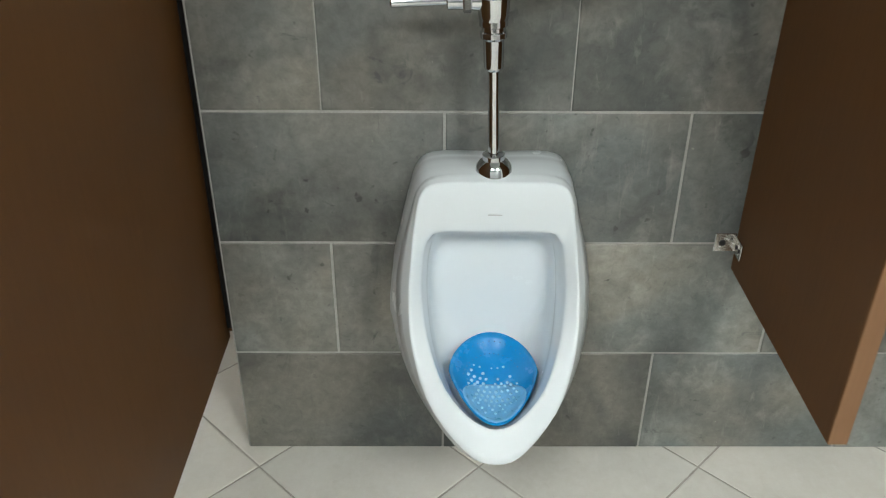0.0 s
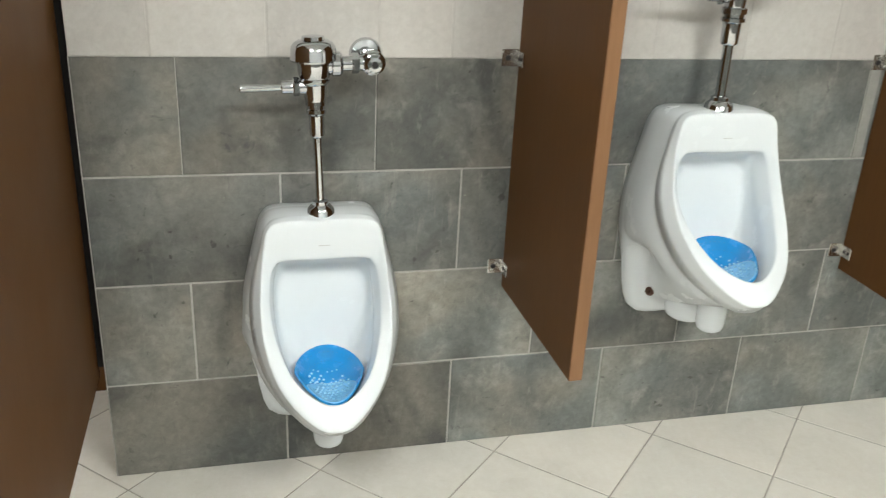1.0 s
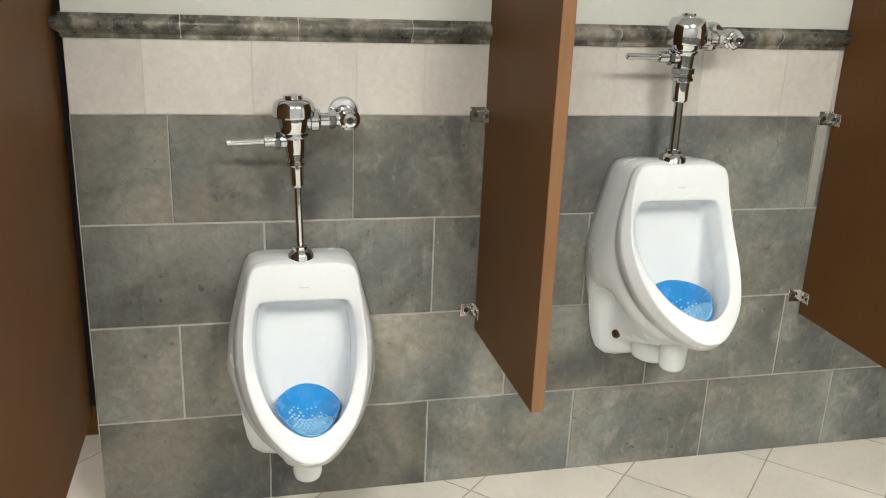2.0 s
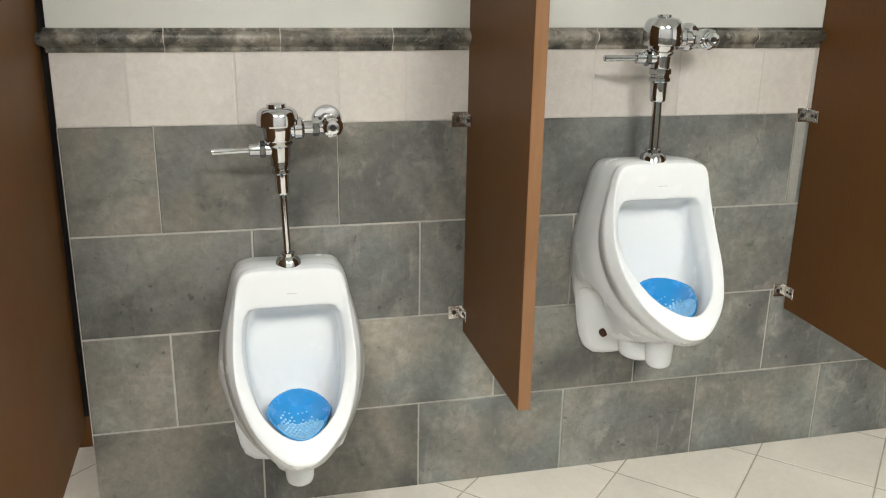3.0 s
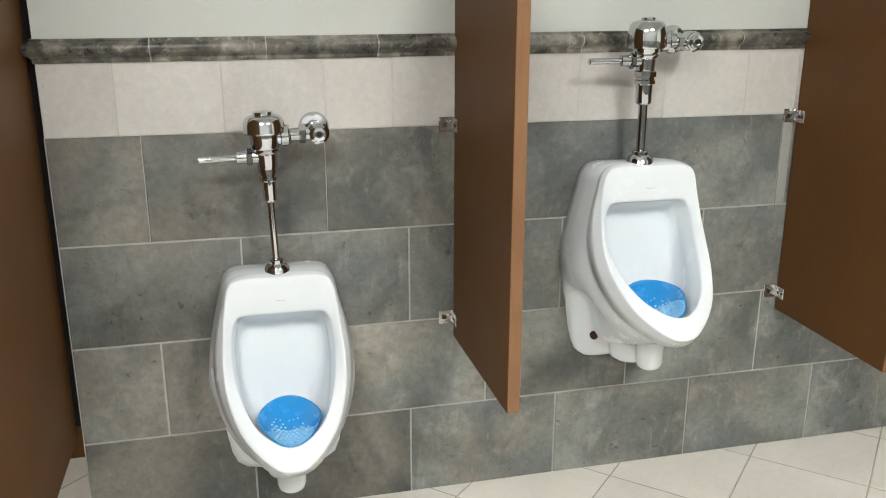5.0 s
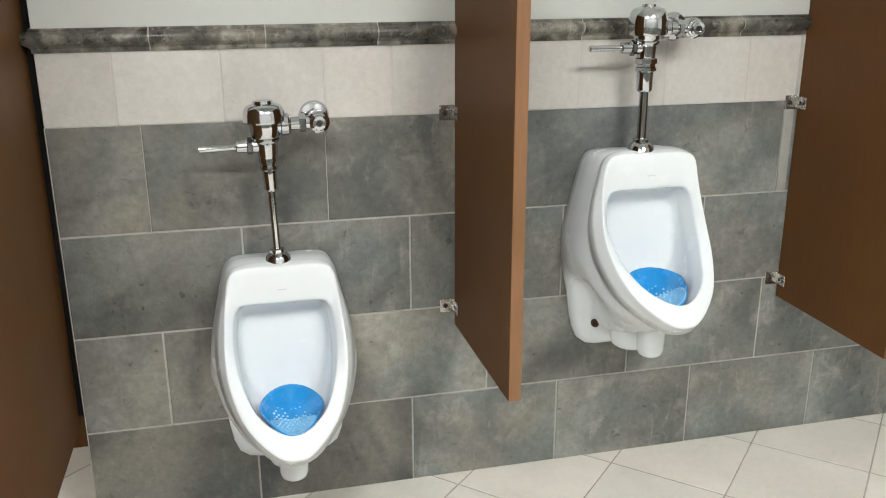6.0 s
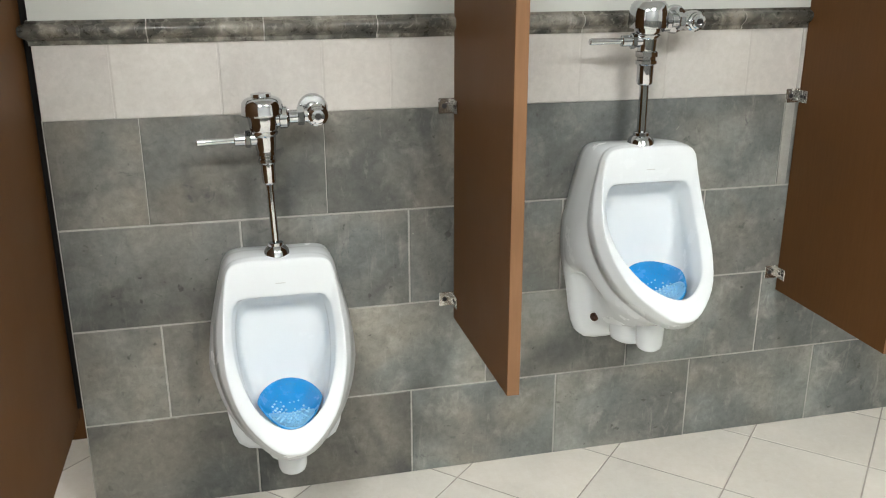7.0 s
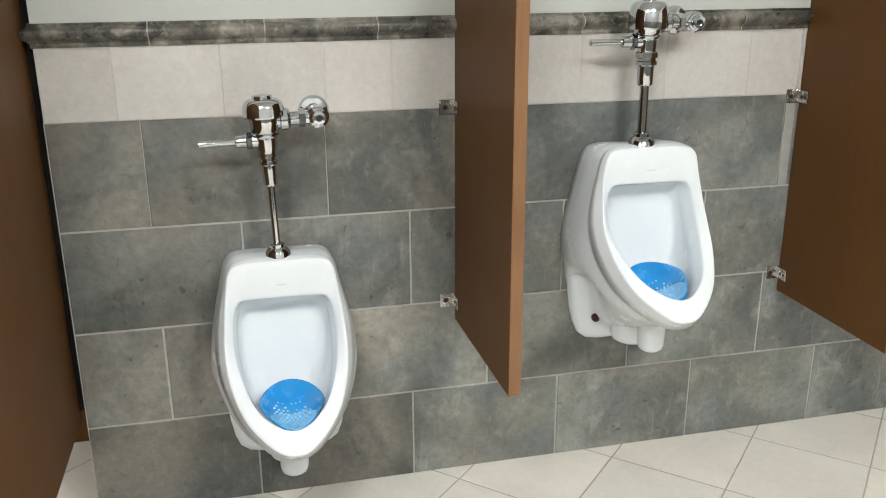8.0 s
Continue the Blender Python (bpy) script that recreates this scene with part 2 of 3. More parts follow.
# ---------------- structure ----------------
wall_north = new("wall_north", mesh_of(box(0.0, 0.0025, -0.02, EAST, BACK, CEILING), "wall_north", GROUT_WALL))
tagged(wall_north, "tiled wet wall with slate courses and cream band", "wall", kind="structure")
floor = new("floor", mesh_of(box(WEST - 0.1, SOUTH - 0.1, -0.08, EAST + 0.1, BACK + 0.1, -0.0016), "floor", GROUT_FLOOR))
tagged(floor, "cream porcelain floor tiles laid diagonally", "floor", kind="structure")
for name, b in (("wall_recess", (WEST, BACK, 0.0, -0.0, BACK + 0.1, CEILING)),):
    tagged(new(name, mesh_of(box(*b), name, LAMINATE)), "dark brown laminate wall behind the stall", "wall", kind="structure")
# unseen walls close the room; the south one is grey for dark chrome reflections
for name, b in (("wall_west", (WEST - 0.1, SOUTH - 0.1, -0.02, WEST, BACK + 0.1, CEILING)),
                ("wall_east", (EAST, SOUTH - 0.1, -0.02, EAST + 0.1, BACK + 0.1, CEILING)),
                ("wall_south", (WEST, SOUTH - 0.1, -0.02, EAST, SOUTH, CEILING))):
    w = tagged(new(name, mesh_of(box(*b), name, REFLECTION_GREY if name == "wall_south" else BOUNCE_PAINT)), "unseen wall, grey so the chrome reflects dark" if name == "wall_south" else "unseen painted wall, pale to bounce fill light", "wall", kind="structure")
    x0, y0, z0, x1, y1, z1 = b
    # slate lining out of view, added to give the chrome dark reflections
    panel = part("wainscot", box(*((x1 - 0.004, y0, 0.0, x1 + 0.004, BACK, 1.08) if name == "wall_west" else (x0 - 0.004, y0, 0.0, x0 + 0.004, -0.01, 1.08) if name == "wall_east" else (x0, y1 - 0.004, 0.0, x1, y1 + 0.004, 1.08))), SLATE, w, "unseen grey slate lining, added for dark reflections")
    panel.color = (0.5, 0.5, 0.5, 1)
tagged(new("ceiling", mesh_of(box(WEST - 0.1, SOUTH - 0.1, CEILING, EAST + 0.1, BACK + 0.1, CEILING + 0.1), "ceiling", CEILING_PAINT)), "plain white ceiling", "ceiling", kind="structure")
part("painted_plaster", box(0.0, -0.001, RAIL_TOP - 0.02, EAST, 0.0022, CEILING - 0.002), PAINT, wall_north, "pale grey-green paint above the rail")
part("cream_grout", box(0.0, 0.0006, ROWS_Z[4] + 0.002, EAST, 0.0024, BAND_TOP + 0.02), GROUT_CREAM, wall_north, "pale grout between the cream tiles")
part("edge_trim", box(-0.0026, 0.0006, 0.0, -0.0004, 0.008, ROWS_Z[4], 0.0005, 1), GROUT_WALL, wall_north, "thin pale grout line along the tiled corner")


# ---------------- things ----------------
def ceiling_light(at):
    lamp = thing("ceiling_light", at, "white recessed fluorescent ceiling light with a glowing diffuser", "light", "ceiling lights")
    w, d = 0.32, 0.32
    bm = box(-w - 0.03, -d - 0.03, -0.012, w + 0.03, -d, 0.0, 0.002, 1)
    box(-w - 0.03, d, -0.012, w + 0.03, d + 0.03, 0.0, 0.002, 1, bm)
    box(-w - 0.03, -d, -0.012, -w, d, 0.0, 0.002, 1, bm)
    box(w, -d, -0.012, w + 0.03, d, 0.0, 0.002, 1, bm)
    part("frame", bm, WHITE_METAL, lamp)
    part("diffuser", box(-w, -d, -0.008, w, d, -0.002), GLOW, lamp, "glowing milky diffuser")
    return lamp


first_light = ceiling_light((-0.15, -2.45, CEILING))
copy_thing(first_light, pose(1.6, -2.55, CEILING))


def bracket(parent, x, z):
    """A steel angle that ties the screen to the tiles."""
    b = new("bracket")
    b.location, b.parent = (x, 0, z), parent
    tagged(b, "polished steel angle bracket with screw holes")
    bm = box(-0.041, -0.0035, -0.02, 0.0, -0.0005, 0.02, 0.0012, 1)
    box(-0.004, -0.046, -0.017, -0.0008, -0.0005, 0.017, 0.0012, 1, bm)
    part("angle", bm, STEEL, b)
    part("screw", lathe(((0.0066, 0.0), (0.0066, 0.0016), (0.004, 0.0024)), (-0.026, -0.0034, 0.0), "-Y", 14), BLACK, b, "dark screw head", True)
    for y in (-0.020, -0.036):
        bm = lathe(((0.0048, 0.0), (0.0048, 0.0014), (0.003, 0.002)), (0, 0, 0), "X", 12)
        for v in bm.verts:
            v.co = Vector((-0.004 - v.co.x, y + v.co.y, v.co.z))
        part("screw", bm, BLACK, b, "dark screw head", True)
    return b


def urinal_screen(x):
    s = thing("urinal_screen", (x, 0, 0), "brown laminate privacy screen bracketed to the tiled wall", "partition", "urinal screens")
    part("panel", box(0, -PANEL_D + 0.0012, PANEL_Z0, PANEL_T, -0.004, PANEL_Z1, 0.0015, 1), LAMINATE, s)
    part("edge_band", box(0.0006, -PANEL_D - 0.0015, PANEL_Z0 + 0.0008, PANEL_T - 0.0006, -PANEL_D + 0.001, PANEL_Z1 - 0.0008, 0.0006, 1), EDGE_BAND, s, "lighter brown wood edge band")
    for z in (0.536, 1.071):
        bracket(s, 0, z)
    return s


screen_a = urinal_screen(PANEL_X)
copy_thing(screen_a, pose(PANEL2_X, 0, -0.008, 0, 0, -2.0))

STALL_X, STALL_Z0 = -0.022, 0.272
stall = thing("stall_partition", (STALL_X, 0, 0), "tall brown laminate toilet stall partition raised off the floor", "partition")
part("panel", box(-0.027, -1.22, STALL_Z0, 0, 0.046, 2.0, 0.0015, 1), LAMINATE, stall)
part("edge_band", box(-0.0264, -1.2225, STALL_Z0 + 0.001, -0.0006, -1.2202, 1.999, 0.0006, 1), EDGE_BAND, stall, "lighter brown wood edge band")
part("gap_strip", box(0.0005, 0.030, STALL_Z0 + 0.034, 0.0165, 0.0455, 1.998, 0.001, 1), DARK, stall, "black strip in the gap towards the wall")
part("foot", box(-0.024, -1.20, 0.0, -0.003, -1.14, STALL_Z0 + 0.0005, 0.002, 1), STEEL, stall, "steel foot")


def mirror_loop(half):
    return half + [Vector((-p.x, p.y, p.z)) for p in half[-2:0:-1]]


def urinal(at):
    u = thing("urinal", at, "white glazed porcelain wall urinal with a pointed lip", "urinal", "urinals")
    # half outlines, top centre to bottom centre: x, y, z
    wall = ((0, .015, .738), (.100, .015, .738), (.135, .015, .716), (.152, .015, .66), (.171, .015, .58), (.184, .015, .51), (.183, .015, .43), (.160, .015, .31), (.126, .015, .18), (0, .015, .165))
    flange = [(x * .995, -.022, z) for x, y, z in wall]
    waist = ((0, -.06, .747), (.098, -.06, .746), (.135, -.06, .722), (.152, -.06, .66), (.171, -.06, .58), (.185, -.06, .50), (.183, -.06, .41), (.108, -.048, .355), (.086, -.046, .23), (0, -.06, .20))
    mid = ((0, -.10, .751), (.093, -.10, .750), (.132, -.10, .727), (.148, -.10, .66), (.166, -.105, .59), (.179, -.115, .52), (.176, -.145, .445), (.144, -.20, .37), (.085, -.27, .322), (0, -.30, .305))
    apron = ((0, -.125, .751), (.090, -.125, .750), (.127, -.125, .728), (.143, -.128, .67), (.159, -.135, .605), (.167, -.155, .535), (.158, -.20, .46), (.123, -.263, .388), (.058, -.337, .336), (0, -.358, .324))
    rim = ((0, -.146, .747), (.092, -.146, .746), (.125, -.149, .728), (.137, -.154, .672), (.144, -.172, .61), (.148, -.203, .545), (.140, -.255, .478), (.108, -.322, .411), (.047, -.378, .361), (0, -.391, .349))
    inner = ((0, -.147, .652), (.092, -.147, .652), (.112, -.147, .640), (.120, -.148, .62), (.124, -.157, .588), (.125, -.180, .545), (.115, -.231, .490), (.087, -.300, .440), (.044, -.345, .410), (0, -.362, .400))
    basin = ((0, -.108, .640), (.085, -.108, .638), (.104, -.110, .622), (.111, -.114, .60), (.115, -.126, .565), (.115, -.153, .520), (.105, -.208, .462), (.079, -.272, .412), (.041, -.318, .386), (0, -.334, .376))
    deep = ((0, -.075, .598), (.066, -.076, .598), (.092, -.08, .582), (.104, -.085, .555), (.108, -.092, .505), (.106, -.107, .45), (.095, -.150, .395), (.069, -.214, .353), (.035, -.256, .338), (0, -.268, .334))
    sump = ((0, -.088, .45), (.022, -.088, .448), (.04, -.09, .44), (.05, -.094, .42), (.052, -.10, .395), (.05, -.112, .37), (.042, -.132, .35), (.03, -.151, .338), (.016, -.162, .332), (0, -.166, .330))

    def blend(a, b, t, grow=1.0):
        out = []
        for p, q in zip(a, b):
            v = Vector(p).lerp(Vector(q), t)
            out.append((v.x * grow, v.y, v.z))
        return out

    rim_edge = [Vector(p).lerp(Vector(q), 0.05) + Vector((0, -.0022, .0011)) for p, q in zip(rim, inner)]
    rim_top = [Vector(p).lerp(Vector(q), 0.22) + Vector((0, -.0034, .0017)) for p, q in zip(rim, inner)]
    rim_mid = [Vector(p).lerp(Vector(q), 0.55) + Vector((0, -.0036, .0018)) for p, q in zip(rim, inner)]
    rim_in = [Vector(p).lerp(Vector(q), 0.90) + Vector((0, -.0026, .0013)) for p, q in zip(rim, inner)]
    lip_step = [Vector(p) + Vector((p[0] * 0.028, 0, 0.0)) + Vector((0, -.002, -.004 if p[2] < .5 else 0)) for p in apron]
    rows = [wall, flange, waist, mid, apron, lip_step, blend(apron, rim, .45, 1.012), blend(apron, rim, .9, 1.004), rim, rim_edge, rim_top, rim_mid, rim_in, inner, blend(inner, basin, .25), basin, blend(basin, deep, .5, 1.05), deep, blend(deep, sump, .5, 1.12), sump]
    keep = {0: 1, 1: 3, 2: 3, 3: 3, 4: 1, 5: 1, 6: 2, 7: 1, 8: 1, 9: 1, 10: 2, 11: 2, 12: 2, 13: 2, 14: 3, 15: 3, 16: 3, 17: 3, 18: 3}
    half_loops = [catmull(r, 34) for r in rows]
    loops = []
    for i, a in enumerate(half_loops):
        loops.append(a)
        if i + 1 < len(half_loops):
            n = keep[i]
            prev, nxt, nn = half_loops[max(i - 1, 0)], half_loops[i + 1], half_loops[min(i + 2, len(half_loops) - 1)]
            for k in range(1, n):
                t = k / n
                loops.append([p.lerp(q, t) + (0.5 * t * (1 - t) * ((q - o) * (1 - t) - (r - p) * t - (q - p) * (1 - 2 * t)) * 0.5)
                              for o, p, q, r in zip(prev, a, nxt, nn)])
    bm = bmesh.new()
    rings = []
    for lp in loops:
        for e in (lp[0], lp[-1]):
            e.x = 0
        rings.append([bm.verts.new(v) for v in mirror_loop(lp)])
    for a, b in zip(rings, rings[1:]):
        n = len(a)
        for k in range(n):
            bm.faces.new((a[k], a[(k + 1) % n], b[(k + 1) % n], b[k]))
    bm.faces.new(rings[0])
    c = bm.verts.new((0, -.116, .366))
    last = rings[-1]
    for k in range(len(last)):
        bm.faces.new((last[k], last[(k + 1) % len(last)], c))
    surface = BVHTree.FromBMesh(bm)
    part("bowl", bm, PORCELAIN, u, "", True)
    # rounded arris of the scooped pocket on either side, resting on the bowl
    for sx in (-1, 1):
        n = Vector((sx * math.cos(radians(38)), -math.sin(radians(38)), 0))
        h = Vector((-sx * math.sin(radians(38)), -math.cos(radians(38)), 0))
        path = []
        for a, z in ((-.060, -.050), (-.074, .0), (-.080, .05), (-.076, .098), (-.058, .130), (-.034, .134), (-.012, .116), (.006, .088)):
            hit = surface.ray_cast(Vector((sx * .094, -.057, .243)) + h * a + Vector((0, 0, z)) + n * 0.3, -n)[0]
            if hit:
                path.append(hit - n * 0.0022)
        if len(path) > 4:
            part("pocket_arris", tube(path, 0.0042), PORCELAIN, u, "", True)
    # trap under the bowl
    prof = ((.020, .181), (.042, .1825), (.054, .190), (.058, .203), (.060, .24), (.066, .30), (.070, .34))
    trap = part("trap_housing", lathe(prof, (0, -.095, 0), "Z", 40), PORCELAIN, u)
    smooth_by_angle(trap, 60)
    prof = ((.012, .200), (.024, .2015), (.032, .208), (.0355, .220), (.037, .25), (.038, .29), (.04, .335))
    smooth_by_angle(part("outlet", lathe(prof, (0, -.212, 0), "Z", 32), PORCELAIN, u), 60)
    for sx in (-1, 1):
        # the dark disc stands in for the shade inside the bolt hole
        bm = lathe(((.0125, 0), (.0125, .004), (.008, .005)), (0, 0, 0), "X", 16)
        lathe(((.0045, .004), (.0045, .012), (.003, .013)), (0, 0, 0), "X", 6, bm)
        for v in bm.verts:
            v.co = Matrix.Rotation(radians(-38 * sx), 3, "Z") @ Vector((sx * v.co.x, v.co.y, v.co.z)) + Vector((sx * .094, -.057, .243))
        part("mounting_bolt", bm, RUST, u, "rusty bolt on a dark disc for its shaded hole", True)
    bm = box(-.012, -.1512, .6868, .012, -.1480, .6886)
    part("maker_mark", bm, LOGO_GREY, u, "small grey printed mark")
    return u


URINAL_A, URINAL_B = Vector((0.5165, 0, -0.012)), Vector((1.490, 0.0, 0.219))
urinal_a = urinal(URINAL_A)
copy_thing(urinal_a, Matrix.Translation(URINAL_B))


def mat_point(x, y, up=0.0):
    """A point of the mat's dished face; x to the side, y -1 (lip) to 1 (back)."""
    r = min(math.hypot(x, y), 1.0)
    a = math.atan2(y, x)
    c, d = math.cos(a), math.sin(a)
    lift = 0.058 * max(d, 0) ** 2 + 0.030 * max(-d, 0) ** 2 + (0.045 if d > 0 else 0.045 - 0.008 * d * d) * c * c
    yy = -.205 + r * (.099 * d if d > 0 else .125 * d)
    taper = 1 - 0.30 * max(-d, 0) * r
    return Vector((.004 + r * .079 * c * taper, yy, .354 + r ** 2.2 * lift + up))


def splash_screen(at):
    """Dished mat that follows the bowl's floor, with a paler pad and nubs."""
    u = thing("splash_screen", at, "bright blue plastic splash mat lying in the bowl", "splash mat", "splash mats")

    def disc(cx, cy, rx, ry, up, rings=12, seg=56):
        bm = bmesh.new()
        c = bm.verts.new(mat_point(cx, cy, up))
        last = None
        for i in range(1, rings + 1):
            ring = []
            for k in range(seg):
                a = 2 * math.pi * k / seg
                edge = 0 if i < rings else -0.002
                ring.append(bm.verts.new(mat_point(cx + rx * i / rings * math.cos(a), cy + ry * i / rings * math.sin(a), up + edge)))
            for k in range(seg):
                if last is None:
                    bm.faces.new((c, ring[k], ring[(k + 1) % seg]))
                else:
                    bm.faces.new((last[k], ring[k], ring[(k + 1) % seg], last[(k + 1) % seg]))
            last = ring
        return bm

    sheet = part("sheet", disc(0, 0, 1, 1, 0), BLUE, u, "", True)
    sheet.modifiers.new("thickness", "SOLIDIFY").thickness = 0.003
    pad = part("pad", disc(0.0, -0.43, 0.80, 0.53, 0.0035), PALE_BLUE, u, "paler blue pad towards the lip", True)
    pad.modifiers.new("thickness", "SOLIDIFY").thickness = 0.002
    bm = bmesh.new()
    dice = random.Random(3)
    for i in range(-6, 7):
        for j in range(-8, 7):
            x, y = i * 0.14 + (0.07 if j % 2 else 0), j * 0.115
            if math.hypot(x, y) > 0.80 or y < -0.72 or y > 0.52 or abs(x) > 0.62 or dice.random() < (0.10 if abs(y + 0.1) < 0.3 else 0.45):
                continue
            rad = (0.0033 if abs(y + 0.05) < 0.4 else 0.0024) * dice.uniform(0.8, 1.15)
            p = mat_point(x, y, 0.0045 if math.hypot(x / 0.80, (y + 0.43) / 0.53) < 1 else 0.0008)
            bmesh.ops.create_uvsphere(bm, u_segments=8, v_segments=5, radius=rad, matrix=Matrix.Translation(p) @ Matrix.Diagonal((1, 1, 0.8, 1)))
    holes = bmesh.new()
    for k in range(5, 21):
        a = 2 * math.pi * k / 40 - 0.25
        for rad in (0.70, 0.87):
            p = mat_point(rad * math.cos(a), rad * math.sin(a), 0.0012)
            bmesh.ops.create_uvsphere(holes, u_segments=8, v_segments=5, radius=0.0013, matrix=Matrix.Translation(p) @ Matrix.Diagonal((1, 1, 0.5, 1)))
    tagged(part("perforation", holes, DEEP_BLUE, u, "dark drain holes round the back edge", True), kind="stuff")
    tagged(part("raised_texture", bm, NUB, u, "small pale raised nubs", True), kind="stuff")
    return u


splash_a = splash_screen(URINAL_A)
MAT_MIDDLE = Vector((0, -0.205, 0.38))
copy_thing(splash_a, Matrix.Translation(URINAL_B + MAT_MIDDLE) @ pose(0.004, 0, 0.003, 0, -15.0, 0) @ Matrix.Translation(-MAT_MIDDLE))


def hexnut(r, x0, x1, axis, at=(0, 0, 0), bm=None):
    return lathe(((r * .9, x0), (r, x0 + .002), (r, x1 - .002), (r * .9, x1)), at, axis, 6, bm)


def flush_valve(at, lean, drop, tall_cap):
    """Exposed manual flush valve; its origin is the spud on top of the bowl."""
    v = thing("flush_valve", at, "chrome manual flush valve with lever handle and wall stop", "flush valve", "flush valves")
    v.rotation_euler = (0, radians(lean), 0)
    w = 1.32 if tall_cap else 1.0

    def turned(name, profile, grow, seg, angle=40):
        smooth_by_angle(part(name, lathe([(q * grow, t) for q, t in profile], seg=seg), CHROME, v), angle)

    z = -drop
    turned("spud_flange", ((.034, -.010), (.034, -.004), (.031, .001), (.030, .010), (.024, .018), (.019, .022), (.019, .030), (.0125, .033)), 1 + (w - 1) * .4, 32)
    turned("flush_tube", ((.0092, .02), (.0092, .2 + z)), w, 24)
    turned("vacuum_breaker", ((.011, .183 + z), (.0145, .186 + z), (.0158, .190 + z), (.0168, .236 + z), (.0168, .242 + z)), w, 28)
    turned("coupling_nut", ((.018, .234 + z), (.0215, .238 + z), (.0215, .246 + z), (.019, .248 + z), (.019, .254 + z), (.0225, .256 + z), (.0225, .268 + z), (.019, .271 + z)), w, 8 if tall_cap else 28, 35)
    prof = ((.0215, .262 + z), (.0235, .268 + z), (.0245, .275 + z), (.0262, .300 + z), (.0315, .305 + z), (.0325, .309 + z), (.0305, .313 + z), (.0340, .318 + z), (.0365, .346 + z), (.036, .357 + z), (.034, .366 + z))
    smooth_by_angle(part("valve_body", lathe(prof, seg=36), CHROME, v), 40)
    if tall_cap:
        prof = ((.040, .326 + z), (.0490, .328 + z), (.0505, .335 + z), (.0495, .366 + z), (.0455, .384 + z), (.038, .393 + z), (.018, .3985 + z), (.018, .403 + z), (.012, .404 + z))
    else:
        prof = ((.040, .349 + z), (.0480, .350 + z), (.0500, .354 + z), (.0490, .358 + z), (.0485, .372 + z), (.0465, .381 + z), (.041, .388 + z), (.033, .3925 + z), (.024, .394 + z), (.0235, .401 + z), (.015, .4025 + z))
    smooth_by_angle(part("cover", lathe(prof, seg=40), CHROME, v), 32)
    # lever
    h = .296 + z
    bm = hexnut(.0205, -.047, -.033, "X", (0, 0, h))
    smooth_by_angle(part("handle_nut", bm, CHROME, v), 25)
    bm = lathe(((.0115, -.072), (.0140, -.070), (.0145, -.052), (.0150, -.046), (.018, -.015)), (0, 0, h), "X", 24)
    smooth_by_angle(part("handle_socket", bm, CHROME, v), 35)
    bm = lathe(((.0066, -.158), (.0082, -.156), (.0084, -.150), (.0070, -.085), (.0070, -.066)), (0, 0, h), "X", 18)
    smooth_by_angle(part("lever", bm, CHROME, v), 35)
    # supply to the stop
    s = .342 + z
    bm = lathe(((.0215, .012), (.0225, .036), (.0265, .038), (.0265, .054), (.0235, .058), (.0205, .060), (.0160, .061), (.0160, .125)), (0, 0, s), "X", 28)
    smooth_by_angle(part("tailpiece", bm, CHROME, v), 35)
    smooth_by_angle(part("supply_nut", hexnut(.0225, .080, .096, "X", (0, 0, s)), CHROME, v), 25)
    dy = at[1]
    bm = lathe(((.017, dy - .003), (.017, -.024), (.0250, -.020), (.0265, .0), (.0265, .010), (.0225, .014), (.0225, .021), (.0185, .023), (.0185, .030), (.0155, .033), (.009, .034), (.009, .029)), (.126, 0, s), "-Y", 30)
    stop = part("stop_valve", bm, CHROME, v)
    smooth_by_angle(stop, 35)
    part("stop_screw", lathe(((.0075, .028), (.0075, .0325)), (.126, 0, s), "-Y", 6), BLACK, stop, "dark recessed adjusting screw")
    bm = lathe(((.038, dy + .0005), (.038, dy + .005), (.034, dy + .011), (.022, dy + .0145), (.018, dy + .015)), (.126, 0, s), "-Y", 36)
    smooth_by_angle(part("escutcheon", bm, CHROME, v), 40)
    return v


flush_valve((0.514, -0.105, 0.738), -2.0, 0.007, False)
flush_valve((1.478, -0.105, 0.968), -0.3, 0.030, True)


# ---------------- tiles, piece by piece ----------------
def tile_mesh(name, w, h, mat, thick=0.008, edge=0.0018):
    """Upright tile, its lower left front corner at the origin, face at y 0."""
    bm = bmesh.new()
    f = [bm.verts.new(p) for p in ((edge, 0, edge), (w - edge, 0, edge), (w - edge, 0, h - edge), (edge, 0, h - edge))]
    m = [bm.verts.new(p) for p in ((0, edge * .8, 0), (w, edge * .8, 0), (w, edge * .8, h), (0, edge * .8, h))]
    b = [bm.verts.new(p) for p in ((0, thick, 0), (w, thick, 0), (w, thick, h), (0, thick, h))]
    bm.faces.new(f)
    for r, q in ((f, m), (m, b)):
        for k in range(4):
            bm.faces.new((r[k], r[(k + 1) % 4], q[(k + 1) % 4], q[k]))
    return mesh_of(bm, name, mat)


cache = {}


def lay(name, x0, x1, z0, z1, mat, parent, wobble, left=GROUT, right=GROUT):
    w, h = round(x1 - x0 - (left + right) / 2, 4), round(z1 - z0 - GROUT, 4)
    key = (w, h, mat.name)
    if key not in cache:
        cache[key] = tile_mesh(name, w, h, mat)
    ob = new(name, cache[key])
    ob.location = (x0 + left / 2, wobble.uniform(-0.0006, 0.0004), z0 + GROUT / 2)
    ob.parent = parent
    return ob


